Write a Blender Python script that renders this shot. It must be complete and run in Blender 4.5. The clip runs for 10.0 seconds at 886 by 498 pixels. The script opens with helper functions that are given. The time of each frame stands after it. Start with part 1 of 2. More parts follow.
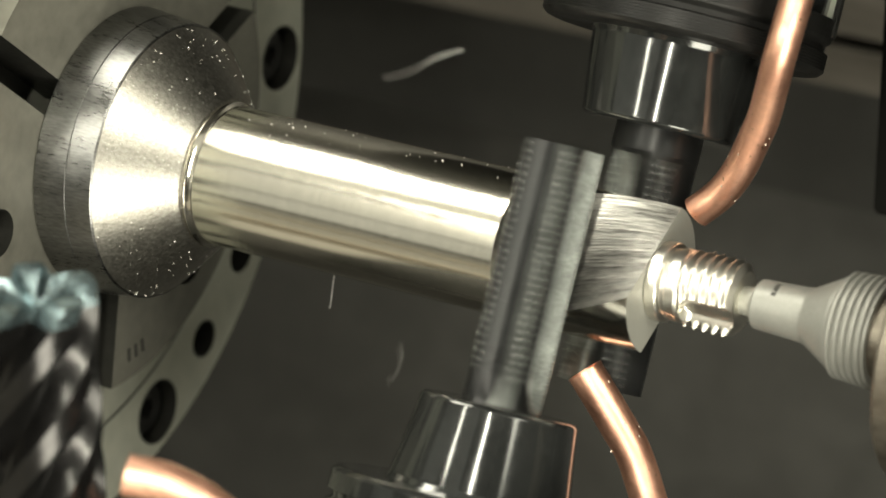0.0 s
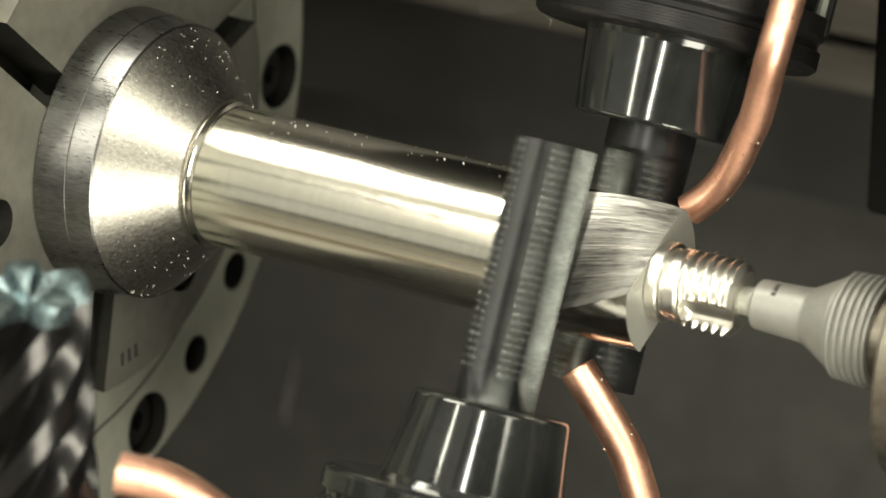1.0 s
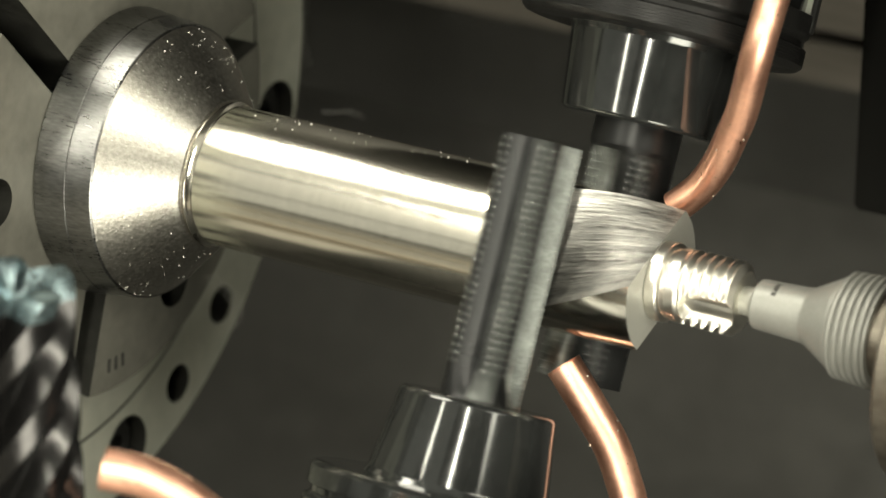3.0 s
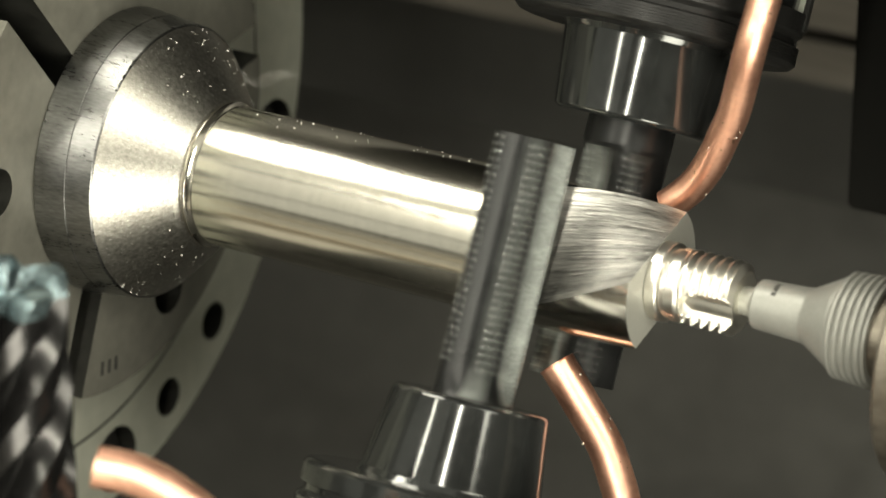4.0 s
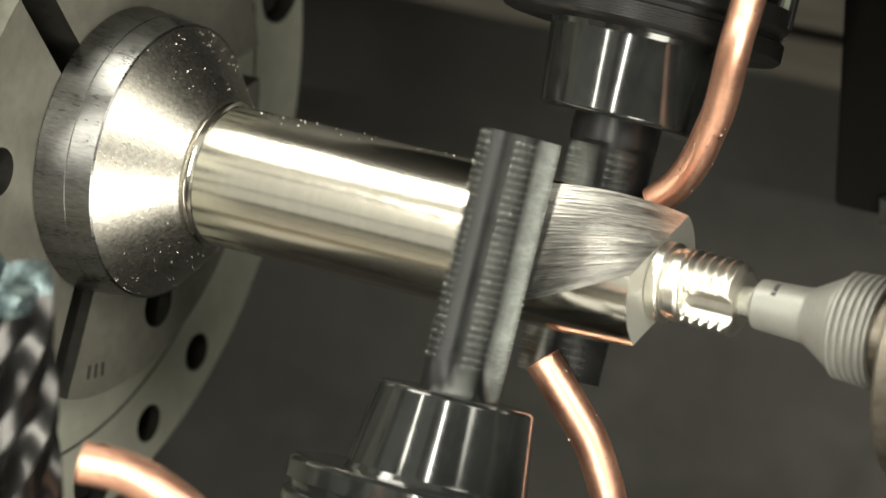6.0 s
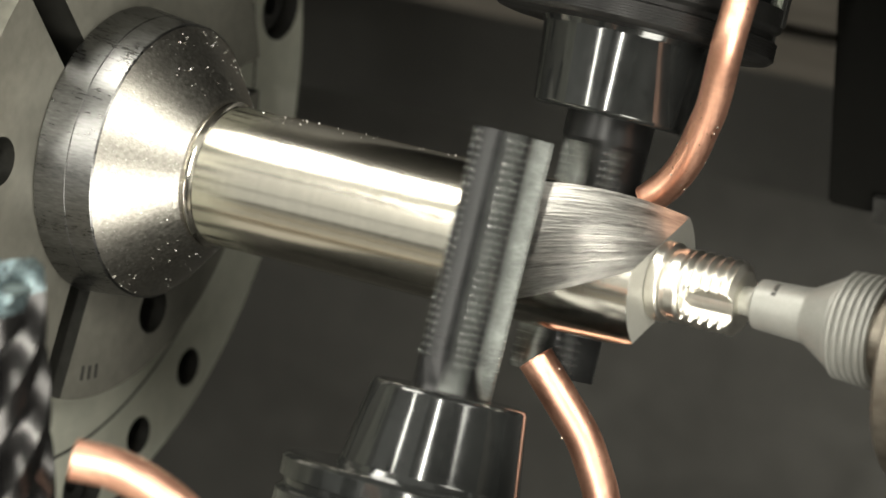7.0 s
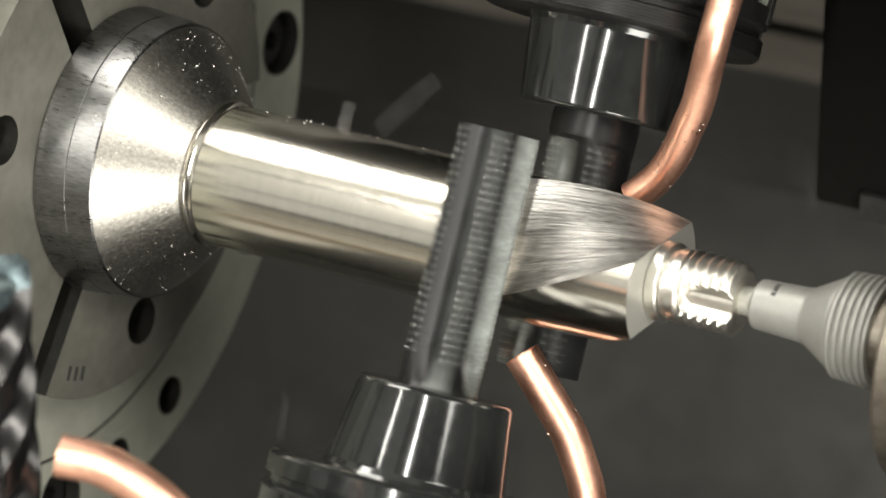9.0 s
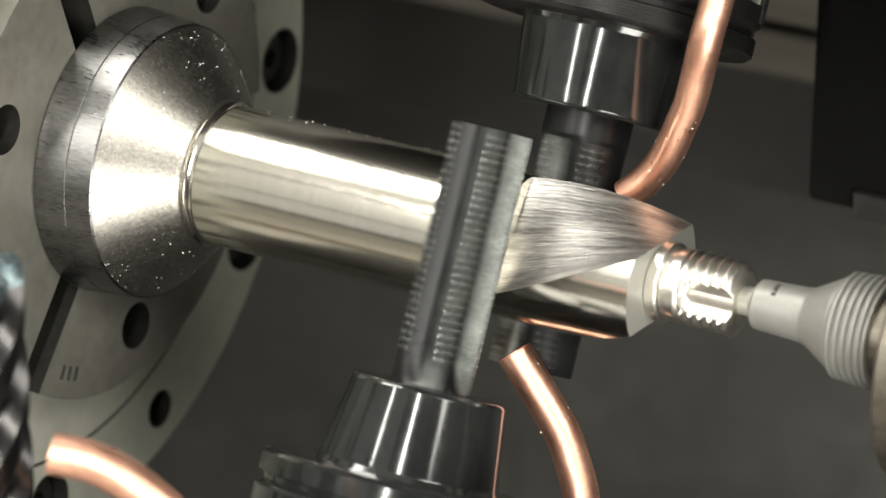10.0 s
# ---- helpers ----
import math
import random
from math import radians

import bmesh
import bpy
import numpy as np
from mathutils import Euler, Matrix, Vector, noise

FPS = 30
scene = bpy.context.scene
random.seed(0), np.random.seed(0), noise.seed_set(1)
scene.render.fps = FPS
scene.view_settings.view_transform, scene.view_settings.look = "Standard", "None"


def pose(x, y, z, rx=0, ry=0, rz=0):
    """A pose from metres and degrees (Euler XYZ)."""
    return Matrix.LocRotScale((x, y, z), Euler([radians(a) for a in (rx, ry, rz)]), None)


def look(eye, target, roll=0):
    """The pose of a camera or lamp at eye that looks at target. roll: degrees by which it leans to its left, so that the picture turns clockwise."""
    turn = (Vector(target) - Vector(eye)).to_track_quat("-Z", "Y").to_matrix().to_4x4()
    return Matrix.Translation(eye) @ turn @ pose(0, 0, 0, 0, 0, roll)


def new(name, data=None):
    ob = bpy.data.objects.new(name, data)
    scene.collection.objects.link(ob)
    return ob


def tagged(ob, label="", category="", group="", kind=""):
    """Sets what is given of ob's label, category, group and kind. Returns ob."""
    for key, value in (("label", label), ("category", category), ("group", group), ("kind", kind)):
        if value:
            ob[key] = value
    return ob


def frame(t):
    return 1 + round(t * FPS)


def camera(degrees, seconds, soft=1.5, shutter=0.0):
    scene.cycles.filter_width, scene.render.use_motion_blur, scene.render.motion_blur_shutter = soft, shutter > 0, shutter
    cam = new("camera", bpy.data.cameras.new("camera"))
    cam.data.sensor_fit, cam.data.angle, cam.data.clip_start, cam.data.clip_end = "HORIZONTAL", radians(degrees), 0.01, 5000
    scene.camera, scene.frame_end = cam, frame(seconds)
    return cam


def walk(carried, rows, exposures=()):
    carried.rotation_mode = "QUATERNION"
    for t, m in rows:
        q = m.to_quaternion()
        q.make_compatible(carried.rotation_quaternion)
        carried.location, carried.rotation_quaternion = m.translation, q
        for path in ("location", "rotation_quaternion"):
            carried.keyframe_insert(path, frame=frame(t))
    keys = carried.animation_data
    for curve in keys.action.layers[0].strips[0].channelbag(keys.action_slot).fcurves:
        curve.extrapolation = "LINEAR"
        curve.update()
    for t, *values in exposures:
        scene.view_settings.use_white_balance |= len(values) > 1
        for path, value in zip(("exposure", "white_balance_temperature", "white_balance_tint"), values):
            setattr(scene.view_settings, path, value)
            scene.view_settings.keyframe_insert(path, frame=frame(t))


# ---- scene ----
# ---- camera ----
U = 0.00022                      # one plan unit in metres
AXIS_Z = 1.1                     # height of the spindle axis
AXIS_TURN = 61.97                # turn of the plan's p direction about the spindle axis
SPEED = 14.0 * U                 # feed of the tool carriage, metres a second
SPIN = 2.945                     # turn of the chuck, degrees a second
SECONDS = 10.0

cam = camera(13.96, SECONDS, soft=1.6, shutter=0.5)
cam.data.dof.use_dof = True
cam.data.dof.focus_distance = 6420 * U
cam.data.dof.aperture_fstop = 8.0
EYE = Vector((2952.9 * U, -5032.6 * U, AXIS_Z + 2636.8 * U))
AIM = EYE + Vector((-0.45992, 0.78383, -0.41725))
walk(cam, [(0.0, look(EYE, AIM)), (SECONDS, look(EYE, AIM))],
     [(0.0, 0.06, 6720, 9), (5.0, 0.07, 6650, 10), (8.5, 0.10, 6260, 16), (SECONDS, 0.10, 6260, 16)])

# ---- light ----
world = bpy.data.worlds.new("workshop")
scene.world = world
world.use_nodes = True
world.node_tree.nodes["Background"].inputs[0].default_value = (1.0, 1.0, 0.86, 1)
world.node_tree.nodes["Background"].inputs[1].default_value = 0.6


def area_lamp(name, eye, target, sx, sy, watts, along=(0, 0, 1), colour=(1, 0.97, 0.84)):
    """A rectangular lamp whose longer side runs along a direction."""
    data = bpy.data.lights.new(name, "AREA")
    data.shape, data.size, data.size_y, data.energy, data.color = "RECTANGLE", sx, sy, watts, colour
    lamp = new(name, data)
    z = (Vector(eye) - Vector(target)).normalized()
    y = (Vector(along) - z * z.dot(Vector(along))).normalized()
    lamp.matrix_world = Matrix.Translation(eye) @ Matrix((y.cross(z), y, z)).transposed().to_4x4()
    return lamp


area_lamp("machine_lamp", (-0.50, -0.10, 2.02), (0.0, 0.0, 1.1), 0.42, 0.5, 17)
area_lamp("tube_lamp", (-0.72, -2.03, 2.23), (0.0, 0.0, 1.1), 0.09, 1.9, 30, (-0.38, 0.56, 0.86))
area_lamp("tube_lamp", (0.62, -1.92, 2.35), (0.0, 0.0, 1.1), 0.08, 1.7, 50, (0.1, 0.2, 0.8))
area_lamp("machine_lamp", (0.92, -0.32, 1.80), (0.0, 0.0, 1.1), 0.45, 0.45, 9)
# added fill from low right, lifts the chuck face and lower rear wall
area_lamp("low_fill_lamp", (0.95, -1.0, 0.72), (-0.1, 0.0, 1.0), 0.55, 0.75, 24)

# ---- materials ----


def mat(name, colour, rough=0.5, metal=0.0, vary=0.15, scale=40.0, stretch=(1, 1, 1), bump=0.0, bump_scale=None, bump_stretch=None,
        rough_vary=0.1, coat=0.0, specks=None, aniso=0.0, spec=0.5, space="Object"):
    m = bpy.data.materials.new(name)
    m.use_nodes = True
    n, l = m.node_tree.nodes, m.node_tree.links
    b = n["Principled BSDF"]
    b.inputs["Metallic"].default_value = metal
    b.inputs["Coat Weight"].default_value = coat
    b.inputs["Coat Roughness"].default_value = 0.08
    b.inputs["Anisotropic"].default_value = aniso
    b.inputs["Specular IOR Level"].default_value = spec
    co = n.new("ShaderNodeTexCoord")

    def tex(s, st, detail):
        mp = n.new("ShaderNodeMapping")
        mp.inputs["Scale"].default_value = st
        l.new(co.outputs[space], mp.inputs["Vector"])
        t = n.new("ShaderNodeTexNoise")
        t.inputs["Scale"].default_value, t.inputs["Detail"].default_value = s, detail
        l.new(mp.outputs["Vector"], t.inputs["Vector"])
        return t.outputs["Fac"]

    big, fine = tex(scale, stretch, 4), tex(scale * 9, stretch, 3)
    mix = n.new("ShaderNodeMath")
    mix.operation = "MULTIPLY_ADD"
    mix.inputs[1].default_value = 0.45
    l.new(fine, mix.inputs[0])
    half = n.new("ShaderNodeMath")
    half.operation = "MULTIPLY"
    half.inputs[1].default_value = 0.55
    l.new(big, half.inputs[0])
    l.new(half.outputs[0], mix.inputs[2])
    ramp = n.new("ShaderNodeValToRGB")
    lo, hi = 1 - vary * 1.6, 1 + vary * 1.6
    ramp.color_ramp.elements[0].position, ramp.color_ramp.elements[1].position = 0.3, 0.7
    ramp.color_ramp.elements[0].color = (*[min(1, c * lo) for c in colour], 1)
    ramp.color_ramp.elements[1].color = (*[min(1, c * hi) for c in colour], 1)
    l.new(mix.outputs[0], ramp.inputs[0])
    out = ramp.outputs[0]
    if specks:
        sp = tex(specks[0], (1, 1, 1), 2)
        thr = n.new("ShaderNodeMapRange")
        thr.inputs[1].default_value, thr.inputs[2].default_value = specks[1], specks[1] + 0.04
        l.new(sp, thr.inputs[0])
        mx = n.new("ShaderNodeMix")
        mx.data_type = "RGBA"
        l.new(thr.outputs[0], mx.inputs[0])
        l.new(out, mx.inputs[6])
        mx.inputs[7].default_value = (*specks[2], 1)
        out = mx.outputs[2]
    l.new(out, b.inputs["Base Color"])
    mr = n.new("ShaderNodeMapRange")
    mr.inputs[1].default_value, mr.inputs[2].default_value = 0.3, 0.7
    mr.inputs[3].default_value, mr.inputs[4].default_value = max(0.02, rough - rough_vary), min(1, rough + rough_vary)
    l.new(mix.outputs[0], mr.inputs[0])
    l.new(mr.outputs[0], b.inputs["Roughness"])
    if bump:
        bp = n.new("ShaderNodeBump")
        bp.inputs["Strength"].default_value = bump
        bp.inputs["Distance"].default_value = 0.0004
        l.new(tex(bump_scale or scale * 6, bump_stretch or stretch, 3), bp.inputs["Height"])
        l.new(bp.outputs[0], b.inputs["Normal"])
    return m


STEEL = mat("turned_steel", (0.66, 0.63, 0.55), 0.17, 1.0, 0.03, 60, (8, 0.3, 0.3), 0.05, 150, (8, 0, 0), 0.004)
CONE_STEEL = mat("rough_turned_steel", (0.33, 0.32, 0.285), 0.335, 1.0, 0.26, 700, (0.5, 1, 1), 0.25, 1400, (0.5, 1, 1), 0.05, 0.0, (900, 0.69, (0.80, 0.78, 0.72)))
FLANGE_STEEL = mat("worn_steel", (0.185, 0.186, 0.182), 0.30, 1.0, 0.30, 60, (0.5, 2, 2), 0.2, 300, (0.25, 3, 3), 0.07)
MILLED = mat("milled_steel", (0.43, 0.425, 0.395), 0.42, 1.0, 0.46, 12, (0.10, 1, 1), 1.0, 44, (0.06, 1, 1), 0.07, space="UV")
FACE_STEEL = mat("faced_steel", (0.29, 0.29, 0.26), 0.45, 0.4, 0.06, 80, (1, 1, 1), 0.1, 500, None, 0.06)
CHUCK = mat("ground_chuck_steel", (0.42, 0.43, 0.36), 0.5, 0.25, 0.1, 14, (1, 1, 1), 0.08, 300, None, 0.08)
JAW = mat("soft_jaw_steel", (0.155, 0.153, 0.129), 0.46, 0.45, 0.18, 18, (1, 1, 1), 0.1, 300, None, 0.08)
BLACK_OXIDE = mat("black_oxide_steel", (0.03, 0.03, 0.028), 0.4, 0.5, 0.3, 60, (1, 1, 1), 0.1, 500)
GLOSS_BLACK = mat("glossy_black_steel", (0.03, 0.032, 0.031), 0.12, 0.6, 0.2, 40, (1, 1, 1), 0.02, 300, None, 0.025, 0.3)
CUTTER_GREY = mat("cutter_body_steel", (0.014, 0.0145, 0.0145), 0.34, 0.5, 0.2, 60, (1, 1, 1), 0.1, 500, spec=0.3)
FLUTE = mat("ground_rake_steel", (0.13, 0.14, 0.131), 0.42, 0.7, 0.4, 90, (1, 1, 1), 0.1, 500)
CARBIDE = mat("coated_carbide_insert", (0.36, 0.38, 0.365), 0.25, 0.9, 0.15, 120, (1, 1, 1), 0.05, 500)
MILL_BLACK = mat("coated_mill_body", (0.028, 0.0275, 0.027), 0.24, 0.85, 0.25, 60, (1, 1, 1), 0.0, 300, None, 0.05)
# for the unseen panel and bar that the shaft reflects
REFLECTOR = mat("cream_reflector_paint", (0.55, 0.48, 0.37), 0.5, 0.0, 0.1, 5)
COPPER = mat("copper_tube", (0.96, 0.50, 0.355), 0.40, 1.0, 0.12, 50, (1, 1, 1), 0.2, 260, None, 0.08, 0.0, (420, 0.70, (0.30, 0.13, 0.07)))
CENTRE_GREY = mat("bead_blasted_grey", (0.23, 0.232, 0.212), 0.5, 0.5, 0.08, 90, (1, 1, 1), 0.15, 1500, None, 0.05)
QUILL = mat("oily_quill_steel", (0.15, 0.135, 0.11), 0.4, 0.9, 0.25, 25, (1, 3, 3), 0.15, 200)
WALL = mat("grey_enclosure_paint", (0.043, 0.0425, 0.0385), 0.45, 0.0, 0.18, 7, (1, 1, 1), 0.05, 60, None, 0.08)
RAIL = mat("greased_rail_steel", (0.085, 0.078, 0.066), 0.45, 0.6, 0.2, 12, (0.2, 3, 3))
DARK_PANEL = mat("black_panel_paint", (0.004, 0.004, 0.0035), 0.9, 0.0, 0.15, 20, spec=0.05)
# darker than the rear wall
STRIP = mat("dark_guide_strip", (0.017, 0.017, 0.015), 0.5, 0.0, 0.25, 9, (1, 1, 1), 0.05, 60, None, 0.08)
BLUE_TIP = mat("blue_coated_carbide", (0.13, 0.175, 0.185), 0.28, 0.8, 0.6, 90, (1, 1, 1), 0.1, 300)
SWARF = mat("bright_swarf", (0.85, 0.84, 0.80), 0.4, 0.4, 0.1, 200)
COVER = mat("pale_grey_cover", (0.40, 0.42, 0.36), 0.4, 0.1, 0.1, 30)
CONCRETE = mat("workshop_concrete", (0.42, 0.40, 0.36), 0.6, 0.0, 0.2, 3)
# near-black colour holds the shade inside bolt holes and jaw slots
BORE_SHADE = mat("shaded_bore_steel", (0.014, 0.014, 0.012), 0.5, 0.0, 0.3, 60, spec=0.25)
STUD = mat("cut_thread_steel", (0.62, 0.605, 0.545), 0.33, 1.0, 0.06, 60, (3, 1, 1), 0.03, 500, None, 0.03)
MATT_BLACK = mat("matt_black_steel", (0.009, 0.009, 0.0085), 0.42, 0.1, 0.3, 60, (1, 1, 1), 0.1, 500, spec=0.2)
WET = mat("coolant_droplet", (0.55, 0.50, 0.42), 0.06, 0.0, 0.05, 100, spec=0.8)
INK = mat("dark_marking", (0.025, 0.025, 0.022), 0.6, 0.0, 0.1, 100)

# ---- mesh helpers ----
BASE = pose(0, 0, AXIS_Z, AXIS_TURN, 0, 0)


def plan(s, p, q):
    """World place of a point along (s) and across (p, q) the spindle axis, in plan units."""
    return BASE @ Vector((s * U, p * U, q * U))


def link(name, bm, material, parent=None, smooth=40, label=""):
    me = bpy.data.meshes.new(name)
    bmesh.ops.recalc_face_normals(bm, faces=bm.faces)
    bm.to_mesh(me)
    bm.free()
    for mt in material if isinstance(material, (list, tuple)) else (material,):
        me.materials.append(mt)
    if smooth:
        me.shade_smooth()
        me.set_sharp_from_angle(angle=radians(smooth))
    ob = new(name, me)
    if parent:
        ob.parent = parent
    if label:
        ob["label"] = label
    return ob


def part(name, bm, material, parent, label="", smooth=40):
    return link(name, bm, material, parent, smooth, label)


def thing(name, label, category, group="", kind=""):
    return tagged(new(name), label, category, group, kind)


def lathe(profile, seg=96, axis="x", bm=None, closed=False):
    """Turn a profile of (along, radius) in plan units about an axis."""
    bm = bm or bmesh.new()
    rings, line = [], [profile[0]]
    for (s0, r0), (s1, r1) in zip(profile, profile[1:]):
        size = math.hypot(s1 - s0, r1 - r0)
        if size > 9 and min(r0, r1) > 1:          # loops beside each edge keep the shading of long faces straight
            for f in (1.5 / size, 1 - 1.5 / size):
                line.append((s0 + (s1 - s0) * f, r0 + (r1 - r0) * f))
        line.append((s1, r1))
    for s, r in line:
        ring = []
        if r < 0.01:
            ring = [bm.verts.new((s * U, 0, 0) if axis == "x" else (0, 0, s * U))] * seg
        else:
            for i in range(seg):
                k = 2 * math.pi * i / seg
                c, d = r * U * math.cos(k), r * U * math.sin(k)
                ring.append(bm.verts.new((s * U, c, d) if axis == "x" else (c, d, s * U)))
        rings.append(ring)
    if closed:
        rings.append(rings[0])
    for a, b in zip(rings, rings[1:]):
        for i in range(seg):
            j = (i + 1) % seg
            f = list(dict.fromkeys((a[i], a[j], b[j], b[i])))
            if len(f) > 2:
                bm.faces.new(f)
    return bm


def plate(outline, holes, x0, x1, bm=None, side=()):
    """A plate from x0 to x1 along the spindle with blind holes (y, z, radius, depth) in its x1 face; plan units."""
    bm = bm or bmesh.new()
    loops = [[(y, z) for y, z in outline]]
    for y, z, r, d in holes:
        loops.append([(y + r * math.cos(k * math.pi / 14), z + r * math.sin(k * math.pi / 14)) for k in range(28)])
    edges, rims = [], []
    for lp in loops:
        vs = [bm.verts.new((x1 * U, y * U, z * U)) for y, z in lp]
        rims.append(vs)
        edges += [bm.edges.new((vs[i], vs[(i + 1) % len(vs)])) for i in range(len(vs))]
    bmesh.ops.triangle_fill(bm, edges=edges, use_beauty=True, normal=(1, 0, 0))
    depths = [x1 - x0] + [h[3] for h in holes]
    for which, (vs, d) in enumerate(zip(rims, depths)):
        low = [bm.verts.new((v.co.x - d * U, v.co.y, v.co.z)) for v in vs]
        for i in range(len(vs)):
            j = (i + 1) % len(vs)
            # hole walls and the chosen sides get the second material, darkened as shade
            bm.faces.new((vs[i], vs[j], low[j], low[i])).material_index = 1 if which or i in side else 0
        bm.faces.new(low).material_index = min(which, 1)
    return bm


def box(bm, c, d, m=None):
    r = bmesh.ops.create_cube(bm, size=1)
    for v in r["verts"]:
        v.co = Vector((v.co.x * d[0] + c[0], v.co.y * d[1] + c[1], v.co.z * d[2] + c[2]))
        if m:
            v.co = m @ v.co
    return bm


def tube(points, r, wall=0.0, seg=24, steps=10):
    """A bent tube with an open mouth along a smooth line through points (metres)."""
    pts = [Vector(p) for p in points]
    line = []
    for i in range(len(pts) - 1):
        p0, p1, p2, p3 = pts[max(0, i - 1)], pts[i], pts[i + 1], pts[min(len(pts) - 1, i + 2)]
        for k in range(steps):
            t = k / steps
            line.append(0.5 * (2 * p1 + (p2 - p0) * t + (2 * p0 - 5 * p1 + 4 * p2 - p3) * t * t + (3 * p1 - p0 - 3 * p2 + p3) * t ** 3))
    line.append(pts[-1])
    bm = bmesh.new()
    side = None
    outer, inner = [], []
    for i, c in enumerate(line):
        d = (line[min(i + 1, len(line) - 1)] - line[max(i - 1, 0)]).normalized()
        side = (d.orthogonal() if side is None else side - d * side.dot(d)).normalized()
        up = d.cross(side)
        ring = lambda rr: [bm.verts.new(c + (side * math.cos(2 * math.pi * k / seg) + up * math.sin(2 * math.pi * k / seg)) * rr) for k in range(seg)]
        outer.append(ring(r * (0.97 if i == 0 else 1.0)))
        if wall and i < 12:
            inner.append(ring(r - wall))
    def skin(rows):
        for a, b in zip(rows, rows[1:]):
            for k in range(seg):
                bm.faces.new((a[k], a[(k + 1) % seg], b[(k + 1) % seg], b[k]))
    skin(outer)
    bm.faces.new(outer[-1])
    if wall:
        skin(inner)
        skin([outer[0], inner[0]])
        bm.faces.new(inner[-1])
    else:
        bm.faces.new(outer[0])
    return bm


# ---- enclosure ----


def slab_wall(name, c, d, material, label):
    ob = link(name, box(bmesh.new(), (0, 0, 0), d), material, None, 0)
    ob.location = c
    return tagged(ob, label, "wall", "", "structure")


slab_wall("floor", (0.1, 0.05, 0.28), (2.6, 1.1, 0.04), WALL, "dark grey painted chip tray of the machine")
slab_wall("ground", (0.0, 0.0, -0.02), (16.0, 16.0, 0.04), CONCRETE, "light grey concrete workshop floor")
slab_wall("wall_back", (0.1, 0.62, 1.3), (2.6, 0.04, 2.0), WALL, "dark grey painted rear wall of the machine")
slab_wall("wall_spindle", (-0.90, 0.0, 1.3), (0.04, 1.2, 2.0), WALL, "dark grey painted headstock wall of the machine")
# unseen panel and bars, added only to band the shaft's reflections
slab_wall("reflector_panel", (-0.75, -0.92, 0.40), (1.6, 0.03, 0.22), REFLECTOR, "unseen cream panel added to tint the shaft's lower reflection")
slab_wall("streak_bar", (-0.75, -0.90, 0.985), (1.6, 0.05, 0.05), DARK_PANEL, "unseen lower black bar added for a dark streak on the shaft")
slab_wall("streak_bar", (-0.75, -0.77, 1.84), (1.6, 0.05, 0.05), DARK_PANEL, "unseen upper black bar added for a dark streak on the shaft")
slab_wall("streak_bar", (-0.75, -0.85, 1.30), (1.6, 0.03, 0.018), DARK_PANEL, "unseen thin black bar added for a fine streak on the shaft")
slab_wall("streak_bar", (-0.75, -0.88, 0.80), (1.6, 0.03, 0.03), REFLECTOR, "unseen thin cream bar added for a cream streak on the shaft")
# added below the lamp, cuts a dark line into the shaft's white band
slab_wall("band_splitter", (-0.5, -0.156, 1.9), (0.7, 0.014, 0.014), DARK_PANEL, "unseen thin black bar added to split the shaft's white reflection")
# two unseen sheets, added to keep the world's light out of right-hand reflections
slab_wall("blocker_front", (2.0, -2.45, 1.8), (3.9, 0.10, 3.6), WALL, "unseen dark grey sheet added to darken reflections from the front right")
slab_wall("blocker_right", (1.95, -0.85, 1.5), (0.06, 3.05, 3.0), WALL, "unseen dark grey sheet added to darken reflections from the right end")
slab_wall("ceiling", (0.1, 0.2, 2.32), (2.6, 0.88, 0.04), WALL, "dark grey painted roof of the machine")

# the last entry is a thin black strip in the gap between two rails
for z0, z1, depth, mt, what in ((1.002, 1.09, 0.10, RAIL, "light greasy steel way cover"), (0.972, 0.994, 0.10, RAIL, "worn steel guide strip"),
                                (0.882, 0.969, 0.05, STRIP, "darker guide strip"), (0.994, 1.002, 0.07, DARK_PANEL, "thin black strip in the gap between two rails")):
    slab_wall("guide_rail", (0.27, 0.6 - depth / 2, (z0 + z1) / 2), (2.26, depth, z1 - z0), mt, what + " on the rear wall")
spindle = link("spindle_nose", lathe([(-4010, 0), (-4010, 620), (-1400, 620), (-1400, 700), (-1149, 700), (-1149, 0)], 64), WALL)
spindle.matrix_basis = BASE
tagged(spindle, "dark grey round spindle nose behind the chuck", "spindle", "", "structure")
slab_wall("tailstock_base", (0.88, 0.1, 0.70), (0.3, 0.5, 0.80), WALL, "dark grey painted tailstock body")

# ---- chuck ----
chuck = thing("chuck", "grey ground steel three-jaw lathe chuck turning slowly", "lathe chuck")
CIRC = lambda r, n=120: [(r * math.cos(2 * math.pi * k / n), r * math.sin(2 * math.pi * k / n)) for k in range(n)]
polar = lambda r, deg: (r * math.cos(radians(deg)), r * math.sin(radians(deg)))
big_holes, small_holes = [], []
for third in (0, 120, 240):
    for a in (-69.3, -40.3, -131.4):
        big_holes.append(polar(743, a + third))
    for a in (-101.3, -116.4):
        small_holes.append(polar(743, a + third))
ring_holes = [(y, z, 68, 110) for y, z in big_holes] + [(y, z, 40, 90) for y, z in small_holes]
part("chuck_body", plate(CIRC(824), ring_holes, -1150, -818), (CHUCK, BORE_SHADE), chuck)
part("chuck_groove", lathe([(-817.6, 643), (-817, 644.5), (-817, 648), (-817.6, 650)], 120), BLACK_OXIDE, chuck, "dark ring groove")


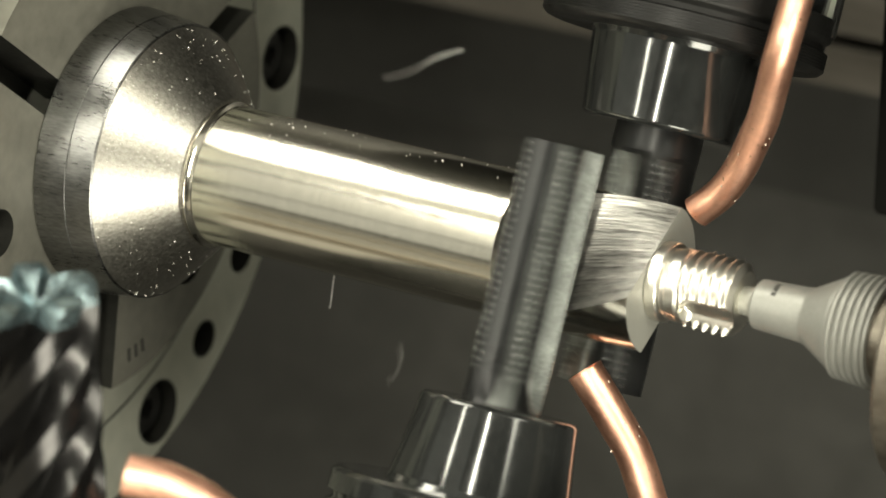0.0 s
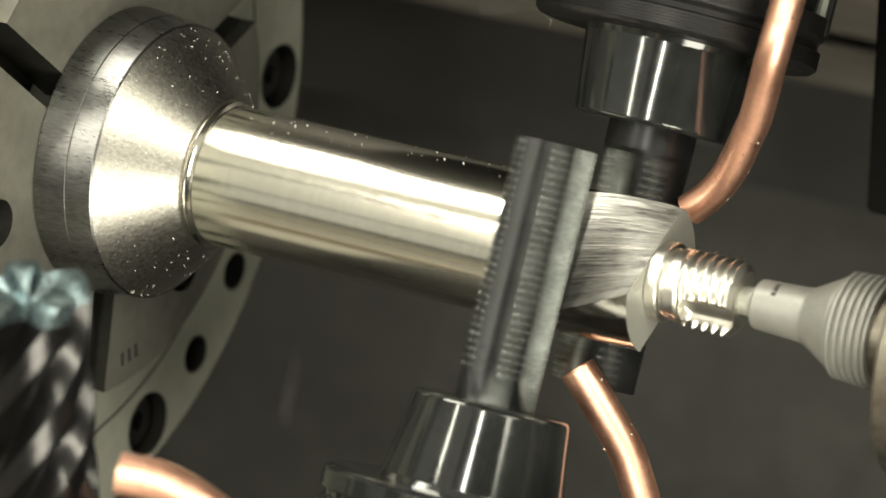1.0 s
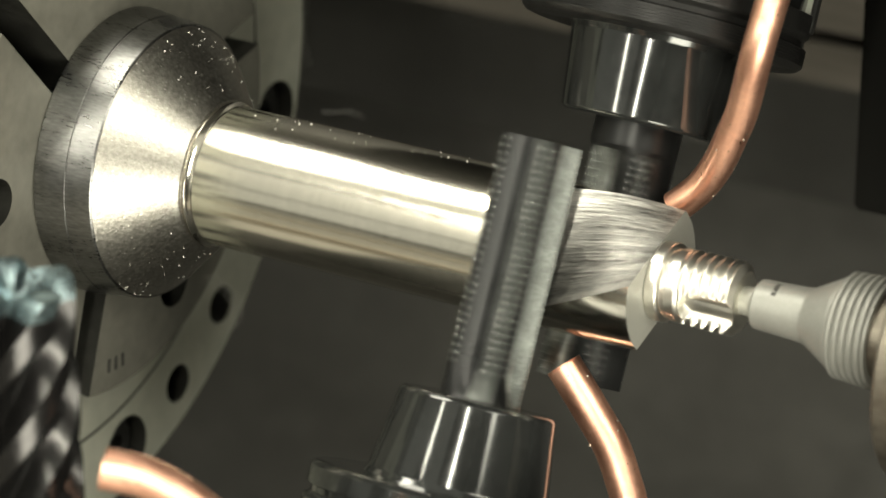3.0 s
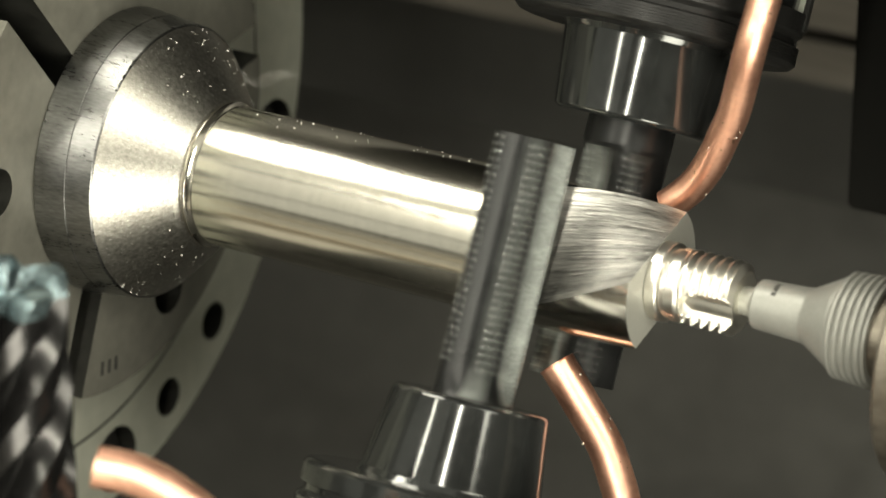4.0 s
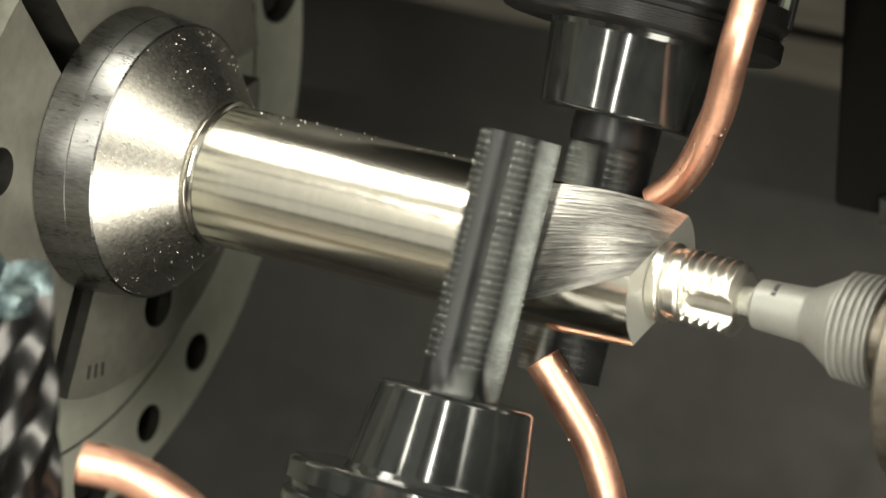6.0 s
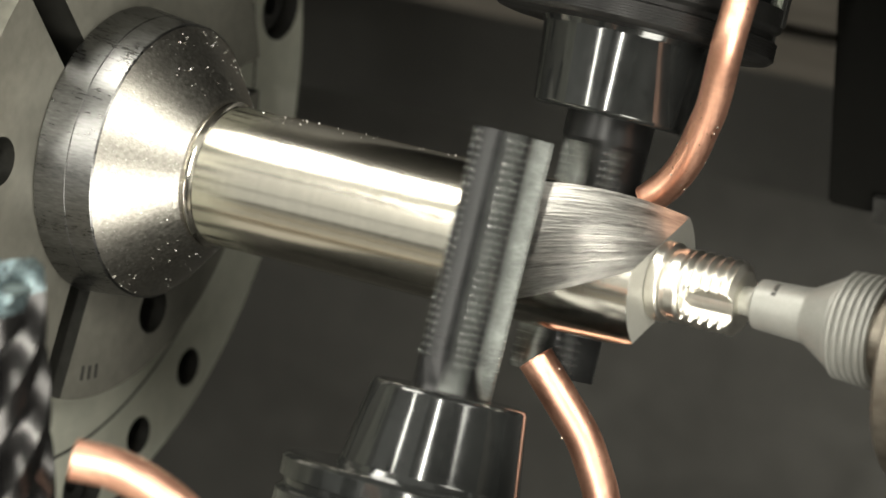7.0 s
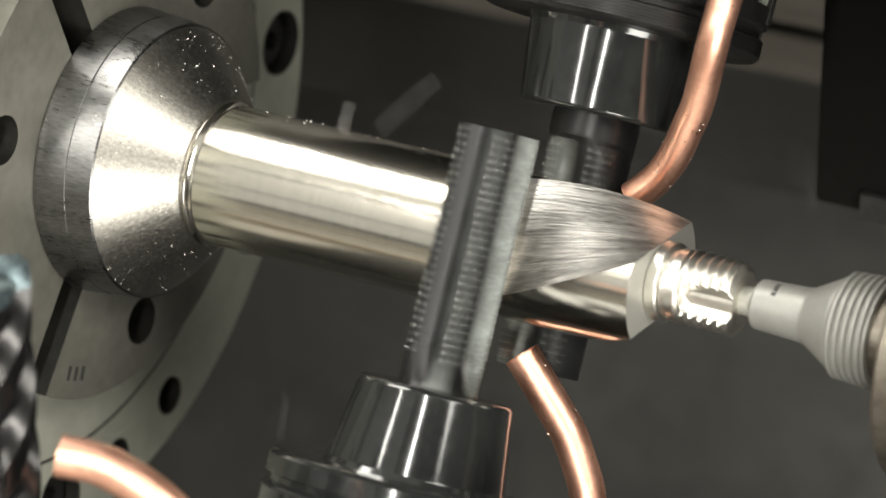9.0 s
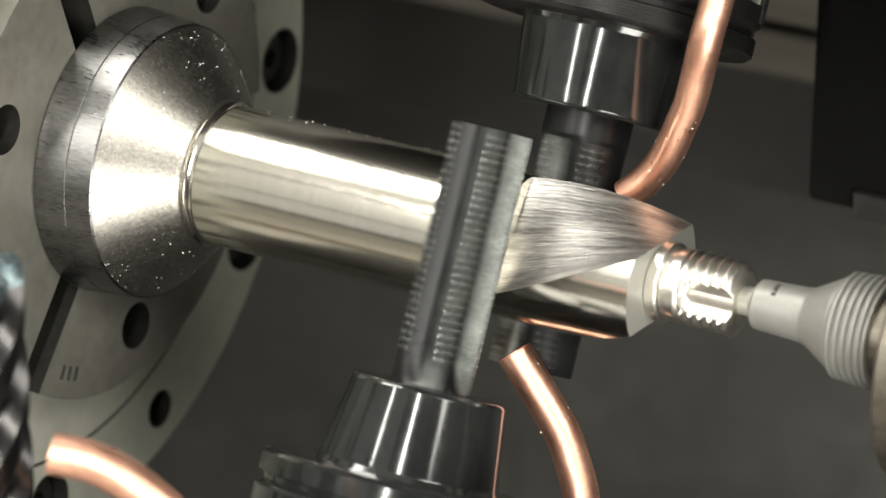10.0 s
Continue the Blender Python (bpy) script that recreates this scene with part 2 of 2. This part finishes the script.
def socket_bolt(y, z, r, base, parent):
    bm = lathe([(0, 0), (0, r * 0.42), (r * 0.5, r * 0.42), (r * 0.5, r * 0.9), (r * 0.42, r), (-10, r)], 24)
    ob = part("bolt", bm, BLACK_OXIDE, parent)
    ob.location = (base * U, y * U, z * U)


for y, z in big_holes:
    socket_bolt(y, z, 54, -870, chuck)
SLOT = -163.0
jaw_angles = [SLOT + 60, SLOT + 180, SLOT + 300]
for a in jaw_angles:
    outline = []
    R, half = 478.0, 35.0
    for k in range(41):
        lim = 60 - math.degrees(math.asin(half / R))
        outline.append(polar(R, -lim + 2 * lim * k / 40))
    for k in range(21):
        lim = 60 - math.degrees(math.asin(half / 120))
        outline.append(polar(120, lim - 2 * lim * k / 20))
    holes = [(*polar(378, -15), 46, 70)]
    # the two slot-facing sides carry the shade colour
    ob = part("jaw", plate(outline, holes, -817.5, -697, side=(40, 61)), (JAW, BORE_SHADE), chuck)
    ob.rotation_euler = (radians(a), 0, 0)
    for k in range(3 if a == jaw_angles[0] else 0):
        mark = part("marking", box(bmesh.new(), (-696.5 * U, 0, 0), (1.2 * U, 27 * U, 9 * U)), INK, ob, "stamped dark jaw mark", 0)
        mark.matrix_basis = pose(0, 0, 0, -48.5 + 3.0 * k, 0, 0) @ Matrix.Translation((0, 428 * U, 0))

# black strips over the slot floors put the gap's shade into colour
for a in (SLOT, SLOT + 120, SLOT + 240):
    ob = part("slot_shade", box(bmesh.new(), (-815.5 * U, 330 * U, 0), (3 * U, 320 * U, 68 * U)), BORE_SHADE, chuck, "black strip holding the shade of the slot between the jaws", 0)
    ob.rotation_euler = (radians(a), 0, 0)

# ---- workpiece ----
R_SHAFT = 129.4
workpiece = thing("workpiece", "bright turned steel shaft with a twisted milled flat and threaded end", "workpiece")
part("flange", lathe([(-698, 40), (-698, 266), (-694, 270), (-634, 263.5), (-633, 262), (-631, 263.2), (-582, 257.5), (-579, 255)], 160), FLANGE_STEEL, workpiece, "dull worn steel flange", 12)
part("cone", lathe([(-579, 254), (-577, 252), (-476, 146), (-470, 141), (-468, 138), (-466, 131)], 128), CONE_STEEL, workpiece, "speckled rough-turned cone")
part("shaft", lathe([(-470, 135), (-462, 136), (-458, 133), (-450, 131), (-449, 129.4), (170, 129.4), (170, 60)], 128), STEEL, workpiece)
FEED_PER_S, S_CUT, H_CUT = 14.0, 256.0, 70.0


def twisted(s0, s1, n, across=24):
    """The slab left between two milled flats that turn along the shaft; u runs along it and v across each flat."""
    bm = bmesh.new()
    uv = bm.loops.layers.uv.new("run")
    rings, coords = [], []
    half = math.acos(H_CUT / R_SHAFT)
    rng = random.Random(11)
    lines = [rng.uniform(-0.5, 0.3) for _ in range(across + 1)]
    lines[0] = lines[-1] = 0.0
    for i in range(n + 1):
        s = s0 + (s1 - s0) * i / n
        nrm = radians(90 + SPIN * (S_CUT - s) / FEED_PER_S)
        ring, marks = [], []
        for flip in (0, math.pi):
            for k in range(across + 1):
                t = -1 + 2 * k / across
                x, y = H_CUT + lines[k], R_SHAFT * math.sin(half) * t
                ring.append((math.hypot(x, y), math.atan2(y, x) + nrm + flip))
                marks.append(((s - s0) / 220, (t + 1) / 2 + flip))
            for k in range(1, 16):
                ring.append((R_SHAFT, nrm + flip + half + (math.pi - 2 * half) * k / 16))
                marks.append(((s - s0) / 220, 1 + k / 16 + flip))
        rings.append([bm.verts.new((s * U, r * U * math.cos(a), r * U * math.sin(a))) for r, a in ring])
        coords.append(marks)
    m = len(rings[0])
    for i, (a, b) in enumerate(zip(rings, rings[1:])):
        for k in range(m):
            j = (k + 1) % m
            f = bm.faces.new((a[k], a[j], b[j], b[k]))
            f.material_index = 0 if k % (across + 16) < across else 1
            for lp, c in zip(f.loops, (coords[i][k], coords[i][j], coords[i + 1][j], coords[i + 1][k])):
                lp[uv].uv = c
    f = bm.faces.new(rings[-1])
    f.material_index = 2
    return bm


part("twisted_blade", twisted(167, 433.8, 66), (MILLED, STEEL, FACE_STEEL), workpiece, "milled flats with long tool marks", 30)


def stud():
    """Collar, neck and a thread that two round-ended pockets interrupt, with burrs along one edge of each pocket."""
    bm = lathe([(430, 60), (434, 68), (436, 70), (455, 70), (458, 67), (460, 61), (468, 60), (471, 64), (486, 64), (492, 60), (493, 50)], 72)
    rings, seg, n, pitch = [], 144, 84, 18.5
    rng = random.Random(5)
    burrs = [[rng.uniform(2.0, 10.0) for _ in range(8)] for _ in range(2)]
    for i in range(n + 1):
        s = 490 + 103 * i / n
        ring = []
        for k in range(seg):
            deg = 360.0 * k / seg
            ph = (s - 494) / pitch - deg / 360
            crest = 0.5 + 0.5 * math.cos(2 * math.pi * ph)
            r = 58.5 + 7.0 * crest ** 0.7
            r = r if s < 583 else min(r, 62)
            for which, start in enumerate((111.0, 291.0)):
                off = (deg - start) % 360
                if off < 54:
                    x = 1 - abs(off - 27) / 27
                    end = math.sqrt(max(0.0, min(1.0, (s - 497) / 16))) * min(1.0, max(0.0, (597 - s) / 6))
                    if x + end > 1.02:
                        r = min(r, 46 + 14 * (1 - min(1.0, 2.4 * (x + end - 1.02))))
                elif off < 62 and 497 < s < 585:
                    r += burrs[which][int(abs(ph)) % 8] * (1 - (off - 54) / 8) * max(0.0, crest - 0.25)
            r = min(r, 47 + max(0, 594 - s) * 1.4)
            ring.append(bm.verts.new((s * U, r * U * math.cos(radians(deg)), r * U * math.sin(radians(deg)))))
        rings.append(ring)
    for a, b in zip(rings, rings[1:]):
        for k in range(seg):
            bm.faces.new((a[k], a[(k + 1) % seg], b[(k + 1) % seg], b[k]))
    hub = [bm.verts.new((591 * U, v.co.y * 0.5, v.co.z * 0.5)) for v in rings[-1]]
    for k in range(seg):
        bm.faces.new((rings[-1][k], rings[-1][(k + 1) % seg], hub[(k + 1) % seg], hub[k]))
    bm.faces.new(hub)
    return bm


part("threaded_stud", stud(), STUD, workpiece, "bright interrupted thread with burrs", 50)

# ---- live centre ----
centre = thing("live_centre", "grey blasted live centre holding the shaft end", "lathe centre")
part("point", lathe([(588, 12), (590, 24), (612, 27), (622, 40)], 48), FACE_STEEL, centre, "dull grey carbide point")
part("nose", lathe([(618, 25), (618, 39), (622, 43), (700, 47), (712, 48)], 72), CENTRE_GREY, centre)
part("taper", lathe([(712, 48), (718, 50), (770, 80), (778, 82)], 72), CENTRE_GREY, centre)
prof = [(776, 82)]
for i in range(5):
    s = 780 + i * 14
    prof += [(s, 86 + i), (s + 3, 92 + i), (s + 8, 92 + i), (s + 10, 86 + i)]
part("draw_off_nut", lathe(prof + [(852, 90), (852, 40)], 96), CENTRE_GREY, centre, "ribbed grey draw-off nut")
for k, (da, w) in enumerate(((0, 9), (11, 6), (20, 8), (30, 5))):
    ob = part("marking", box(bmesh.new(), (657 * U, 45.6 * U, 0), (8 * U, 0.8 * U, w * 0.75 * U)), INK, centre, "", 0)
    ob.rotation_euler = (radians(62 - da), 0, 0)
quill = link("tailstock_quill", lathe([(848, 40), (848, 78), (925, 78), (925, 222), (932, 230), (3400, 230), (3400, 0)], 96), QUILL)
tagged(quill, "dark oily steel tailstock quill behind the centre", "tailstock")

# ---- milling cutters and holders ----
TOOL = Euler((radians(AXIS_TURN - 90), 0, 0)).to_matrix().to_4x4()
FLIP = pose(0, 0, 0, 180, 0, 0)
ROW0 = radians(-56)              # first row of inserts


def cutter(label, base, radius):
    """Long-edge milling cutter: z runs to its tip, the origin lies at its shank."""
    top = thing("milling_cutter", label, "milling cutter")
    bm = bmesh.new()
    rings, n, seg, foot = [], 64, 120, base - 8
    for i in range(n + 1):
        z = -40 + 510 * i / n
        ring = []
        for k in range(seg):
            a = 2 * math.pi * k / seg
            fl = ((a - ROW0) / (2 * math.pi) * 5) % 1.0
            wide = math.sqrt(max(0.0, min(1.0, (z - foot) / 55)))
            deep = 0.0 if fl < 0.14 else min((fl - 0.14) / 0.60, math.sqrt(max(0.0, (0.96 - fl) / 0.22)), 1.0)
            r = radius - 3 - 28 * deep ** 0.8 * wide
            ring.append(bm.verts.new((r * U * math.cos(a), r * U * math.sin(a), z * U)))
        rings.append(ring)
    for a, b in zip(rings, rings[1:]):
        for k in range(seg):
            f = bm.faces.new((a[k], a[(k + 1) % seg], b[(k + 1) % seg], b[k]))
            mid = ((k + 0.5) / seg - ROW0 / (2 * math.pi)) * 5 % 1.0
            f.material_index = 1 if 0.74 < mid < 0.97 and a[k].co.z > foot * U else 0
    dish = [bm.verts.new((v.co.x * 0.8, v.co.y * 0.8, 458 * U)) for v in rings[-1]]
    for k in range(seg):
        bm.faces.new((rings[-1][k], rings[-1][(k + 1) % seg], dish[(k + 1) % seg], dish[k]))
    bm.faces.new(dish)
    bm.faces.new(rings[0])
    body = part("cutter_body", bm, (CUTTER_GREY, FLUTE), top)
    shape = bmesh.new()
    box(shape, (0, 0, 0), (14 * U, 7 * U, 7.6 * U))
    bmesh.ops.bevel(shape, geom=shape.edges[:], offset=1.2 * U, segments=1, affect="EDGES")
    first = part("insert", shape, CARBIDE, body)
    mesh = first.data
    for row in range(5):
        for j in range(30):
            z = 66 + 13.4 * j + row * 1.6
            a = ROW0 + 2 * math.pi * (row + 0.06) / 5
            ob = first if row == j == 0 else new("insert", mesh)
            ob.parent = body
            ob.matrix_basis = pose(0, 0, 0, 0, 0, math.degrees(a)) @ Matrix.Translation(((radius - 8.4) * U, 0, z * U))
    return top


COLLAR = [(-158, 120), (-158, 240), (-160, 247), (-165, 252)]
for _k in range(6):
    _z = -168 - 5.2 * _k
    COLLAR += [(_z, 255), (_z - 3.6, 255), (_z - 4.2, 253.2), (_z - 5.0, 253.2)]
COLLAR += [(-202, 246), (-212, 244), (-220, 254), (-224, 256), (-258, 256), (-262, 150)]


def holder(label, mouth, wide, collar, foot=-480):
    """Tool holder: z runs to its mouth, the origin lies in the mouth's plane."""
    top = thing("tool_holder", label, "tool holder", "tool holders of the carriage")
    part("nose", lathe([(-8, 55), (-2, 58), (0, 64), (0, mouth - 10), (-2, mouth - 5), (-8, mouth), (-148, mouth + wide), (-162, mouth + 7 + wide)], 96, "z"), GLOSS_BLACK, top)
    part("collar", lathe([*COLLAR], 96, "z"), collar, top)
    part("base", lathe([(-258, 240), (-480, 250), (foot, 250), (foot, 0)], 64, "z"), GLOSS_BLACK, top)
    return top


LOW_Q, UP_Q = 144.0, -148.0
low_cutter = cutter("dark long-edge milling cutter spinning fast against the shaft", 20, 75.0)
low_holder = holder("glossy black round tool holder below the shaft", 137, 22, GLOSS_BLACK, -820)
up_cutter = cutter("dark long-edge milling cutter spinning behind the shaft", 56, 82.0)
up_holder = holder("glossy black round tool holder above the shaft", 144, 15, MATT_BLACK, -500)
PLACES = {low_cutter: (263.0, -288.0, LOW_Q), low_holder: (263.0, -274.0, LOW_Q), up_cutter: (298.0, 261.0, UP_Q), up_holder: (298.0, 255.0, UP_Q)}


# ---- copper tubes ----


def eye_line(x, y, near):
    """World place of a sight line's point that lies a number of plan units nearer than the spindle axis."""
    f = 6403.0
    v = Vector((x, y, -f)) * ((f - near) / f) * U
    m = look(EYE, AIM)
    return m @ v


def copper(points, r, label):
    ws = [eye_line(*p) for p in points]
    top = thing("copper_tube", label, "coolant tube", "copper coolant tubes")
    mid = ws[0]
    part("tube", tube([w - mid for w in ws], r * U, 5 * U), COPPER, top)
    step = (ws[1] - ws[0]).normalized()
    part("burr", tube([-step * 0.8 * U, step * 3.5 * U], r * 1.012 * U, 6.5 * U, 24, 13), COPPER, top, "bright sawn copper edge")
    rng = random.Random(int(r * 10) + len(points))
    toward = (EYE - mid).normalized()
    for k in range(8):
        f = rng.uniform(0.1, 3.6)
        base = ws[int(f)].lerp(ws[int(f) + 1], f % 1)
        run = (ws[int(f) + 1] - ws[int(f)]).normalized()
        out = (toward - run * toward.dot(run)).normalized()
        out = (Matrix.Rotation(rng.uniform(-1.5, 1.5), 3, run) @ out)
        bead = bmesh.new()
        bmesh.ops.create_icosphere(bead, subdivisions=2, radius=rng.uniform(0.8, 2.2) * U)
        part("droplet", bead, WET, top, "clear coolant droplet", 180).location = base - mid + out * r * U
    top.location = mid
    return top


low_tube = copper([(251, -215, 96), (278, -259, 96), (309, -311, 94), (336, -359, 92), (355, -414, 90), (369, -470, 88), (376, -570, 84)], 32.5, "bent copper coolant tube below the cutter")
up_tube = copper([(449, 66, 60), (491, 98, 85), (524, 140, 120), (550, 193, 165), (570, 241, 205), (596, 341, 290), (613, 400, 310), (626, 445, 320), (638, 510, 330)], 29, "bent copper coolant tube above the cutter")
left_tube = copper([(-561, -400, 880), (-484, -418, 880), (-410, -460, 880), (-345, -518, 880), (-298, -600, 880), (-265, -900, 870), (-260, -1500, 860)], 33, "short copper coolant tube near the chuck")

# ---- end mill ----


def end_mill():
    top = thing("end_mill", "dark fluted end mill with a blue-grey coated tip", "end mill")
    bm = bmesh.new()
    rings, n, seg, R = [], 300, 90, 96.0
    for i in range(n + 1):
        z = -1250 + 1250 * i / n
        ring = []
        for k in range(seg):
            fl = (5 * k / seg) % 1.0
            a = 2 * math.pi * k / seg + z / 150 * 2 * math.pi / 5
            r = R * (1.0 if fl > 0.66 else 0.58 + 0.42 * (abs(fl - 0.33) / 0.33) ** 1.6)
            ring.append(bm.verts.new((r * U * math.cos(a), r * U * math.sin(a), z * U)))
        rings.append(ring)
    tip = bmesh.new()
    for i, (a, b) in enumerate(zip(rings, rings[1:])):
        if i < n - 7:
            for k in range(seg):
                bm.faces.new((a[k], a[(k + 1) % seg], b[(k + 1) % seg], b[k]))
    ends = [[tip.verts.new(v.co) for v in ring] for ring in rings[-8:]]
    for a, b in zip(ends, ends[1:]):
        for k in range(seg):
            tip.faces.new((a[k], a[(k + 1) % seg], b[(k + 1) % seg], b[k]))
    hub = tip.verts.new((0, 0, -34 * U))
    mid = [tip.verts.new((v.co.x * 0.55, v.co.y * 0.55, (-26 + 24 * (math.hypot(v.co.x, v.co.y) / (96 * U) > 0.93)) * U)) for v in ends[-1]]
    for k in range(seg):
        tip.faces.new((ends[-1][k], ends[-1][(k + 1) % seg], mid[(k + 1) % seg], mid[k]))
        tip.faces.new((mid[k], mid[(k + 1) % seg], hub))
    part("fluted_body", bm, MILL_BLACK, top)
    part("cutting_tip", tip, BLUE_TIP, top, "blue-grey coated cutting tip", 30)
    return top


mill = end_mill()
MILL_AT = eye_line(-724, -70, 900)

# ---- panel of the carriage ----
panel = thing("carriage_panel", "black painted panel of the tool carriage", "panel")
board = box(bmesh.new(), (0.09, 0, 0.15), (0.18, 0.02, 0.30))
bmesh.ops.bevel(board, geom=board.edges[:], offset=0.0015, segments=2, affect="EDGES")
part("board", board, DARK_PANEL, panel, "", 30)
part("edge_strip", box(bmesh.new(), (0.066, -0.012, 0.004), (0.085, 0.004, 0.012)), BLACK_OXIDE, panel, "black rubber edge strip", 0)
PANEL_AT = eye_line(776, 76, -775)


cover = thing("cover_plate", "pale grey cover plate with a black rim on the upper carriage", "cover plate")
rim = box(bmesh.new(), (0, 0, 60 * U), (96 * U, 20 * U, 160 * U))
bmesh.ops.bevel(rim, geom=rim.edges[:], offset=3 * U, segments=2, affect="EDGES")
part("rim", rim, BLACK_OXIDE, cover)
part("face", box(bmesh.new(), (0, -11 * U, 66 * U), (80 * U, 3 * U, 150 * U)), COVER, cover, "pale grey face", 0)
COVER_AT = eye_line(652, 398, 40)
nut = thing("clamp_nut", "dark hexagonal clamp nut beside the upper holder", "nut")
part("hexagon", lathe([(-30, 0), (-30, 24), (-24, 30), (24, 30), (30, 24), (30, 0)], 6, "z"), BLACK_OXIDE, nut, "", 25)
part("washer", lathe([(30, 0), (30, 34), (38, 34), (38, 0)], 32, "z"), BLACK_OXIDE, nut)
NUT_AT = eye_line(645, 340, -80)
lower_carriage = link("tool_carriage", box(bmesh.new(), (-0.03, 0.0, 0.3), (0.36, 0.26, 0.6)), BLACK_OXIDE, None, 0)
tagged(lower_carriage, "dark steel lower tool carriage", "carriage", "", "structure")
# unseen box carrying the upper holder, kept wide to darken the shaft's top reflection
upper_carriage = link("tool_carriage", box(bmesh.new(), (0.0, 0.0, 0.25), (0.34, 0.26, 0.5)), BLACK_OXIDE, None, 0)
tagged(upper_carriage, "dark steel upper tool carriage", "carriage", "", "structure")

# ---- swarf ----


def chip_mesh(bm, at, size, rng):
    """A small curled chip at a place."""
    turn = Euler((rng.uniform(0, 6), rng.uniform(0, 6), rng.uniform(0, 6))).to_matrix()
    w, rows = size * 0.22, []
    for k in range(5):
        a = k * 0.8
        c = Vector((math.cos(a), math.sin(a), 0.12 * k)) * size * 0.5
        rows.append([bm.verts.new(at + turn @ (c + Vector((0, 0, e)))) for e in (-w, w)])
    for a, b in zip(rows, rows[1:]):
        bm.faces.new((a[0], a[1], b[1], b[0]))


def chips_on_work():
    rng = random.Random(7)
    bm = bmesh.new()
    for k in range(230):
        a = rng.uniform(0, 2 * math.pi)
        if k < 150:
            f = rng.random()
            s, r = -577 + 100 * f, 252 - 105 * f + 1
        elif k < 190:
            s, r = -577 + 60 * rng.random() ** 2, 0
            r = 253 - 1.05 * (s + 577)
        else:
            s, r = rng.uniform(-440, 130), 130
            a = radians(rng.uniform(-20, 50))
        chip_mesh(bm, Vector((s * U, r * U * math.cos(a), r * U * math.sin(a))), rng.uniform(1.2, 4.0) * U, rng)
    ob = link("swarf_chips", bm, SWARF, None, 60)
    return tagged(ob, "tiny bright metal chips stuck on the turning workpiece", "swarf", "", "stuff")


chips = chips_on_work()


def strand(rng):
    """A thin curled thread of swarf."""
    n, length = 14, rng.uniform(60, 200) * U
    curl, pitch = rng.uniform(8, 26) * U, rng.uniform(1.0, 4.0)
    pts = [Vector((length * (k / n - 0.5), curl * math.sin(pitch * k / n), curl * math.cos(pitch * k / n * 1.3))) for k in range(n + 1)]
    ob = link("swarf_strand", tube(pts, rng.uniform(0.35, 0.7) * U, 0, 5, 3), SWARF)
    return tagged(ob, "thin curled thread of bright swarf flying off", "swarf", "flying swarf")


strands = [strand(random.Random(100 + i)) for i in range(104)]

# ---- movement ----


def motions():
    steps = [0.5 * i for i in range(21)]
    for i, ob in enumerate(strands):
        rng = random.Random(500 + i)
        t0 = -0.8 + 0.103 * i
        a = plan(130, rng.uniform(-15, 15), -10)
        if rng.random() < 0.65:
            v = Vector((rng.uniform(-0.45, -0.12), rng.uniform(0.0, 0.22), rng.uniform(-0.20, 0.10))) * 1.6
        else:
            v = Vector((rng.uniform(-0.40, -0.02), rng.uniform(0.15, 0.42), rng.uniform(-0.05, 0.30))) * 1.4
        tilt = [rng.uniform(0, 180) for _ in range(3)]
        rows = []
        for k in range(11):
            t = t0 + 0.1 * k
            fall = a + v * (0.1 * k) + Vector((0, 0, -0.22 * (0.1 * k) ** 2))
            rows.append((t, Matrix.Translation(fall) @ pose(0, 0, 0, tilt[0] + 25 * k, tilt[1] + 15 * k, tilt[2])))
        low = fall.copy()
        low.z = 0.303
        rows.append((t0 + 1.9, Matrix.Translation(low) @ pose(0, 0, 0, tilt[0] + 270, tilt[1] + 160, tilt[2])))
        rows = [(0.0, rows[0][1])] * (rows[0][0] > 0.05) + [r for r in rows if 0 <= r[0] <= SECONDS]
        if rows[0][0] > 0.01:
            rows.insert(0, (0.0, rows[0][1]))
        if rows[-1][0] < SECONDS - 0.01:
            rows.append((SECONDS, rows[-1][1]))
        walk(ob, rows)
    for ob in (chuck, workpiece, chips):
        walk(ob, [(t, pose(0, 0, AXIS_Z, AXIS_TURN - SPIN * t, 0, 0)) for t in steps])
    for ob, (s, p, q) in PLACES.items():
        turn = TOOL @ FLIP if ob in (up_cutter, up_holder) else TOOL
        rows = []
        if ob in (low_cutter, up_cutter):
            for i in range(301):
                rows.append((i / 30, Matrix.Translation(plan(s, p, q) - Vector((SPEED * i / 30, 0, 0))) @ turn @ pose(0, 0, 0, 0, 0, 72 * i + (30 if ob is up_cutter else 0))))
        else:
            for t in (0.0, SECONDS):
                rows.append((t, Matrix.Translation(plan(s, p, q) - Vector((SPEED * t, 0, 0))) @ turn))
        walk(ob, rows)
    for ob, at, turn in ((low_tube, low_tube.location.copy(), Matrix()), (up_tube, up_tube.location.copy(), Matrix()),
                         (left_tube, left_tube.location.copy(), Matrix()), (mill, MILL_AT, Matrix()), (panel, PANEL_AT, Matrix()),
                         (cover, COVER_AT, TOOL), (nut, NUT_AT, TOOL),
                         (lower_carriage, Vector((0.06, -0.17, 0.30)), Matrix()), (upper_carriage, plan(298, 735, UP_Q), TOOL)):
        walk(ob, [(t, Matrix.Translation(at - Vector((SPEED * t, 0, 0))) @ turn) for t in (0.0, SECONDS)])
    for ob in (centre, quill):
        ob.matrix_basis = BASE


motions()
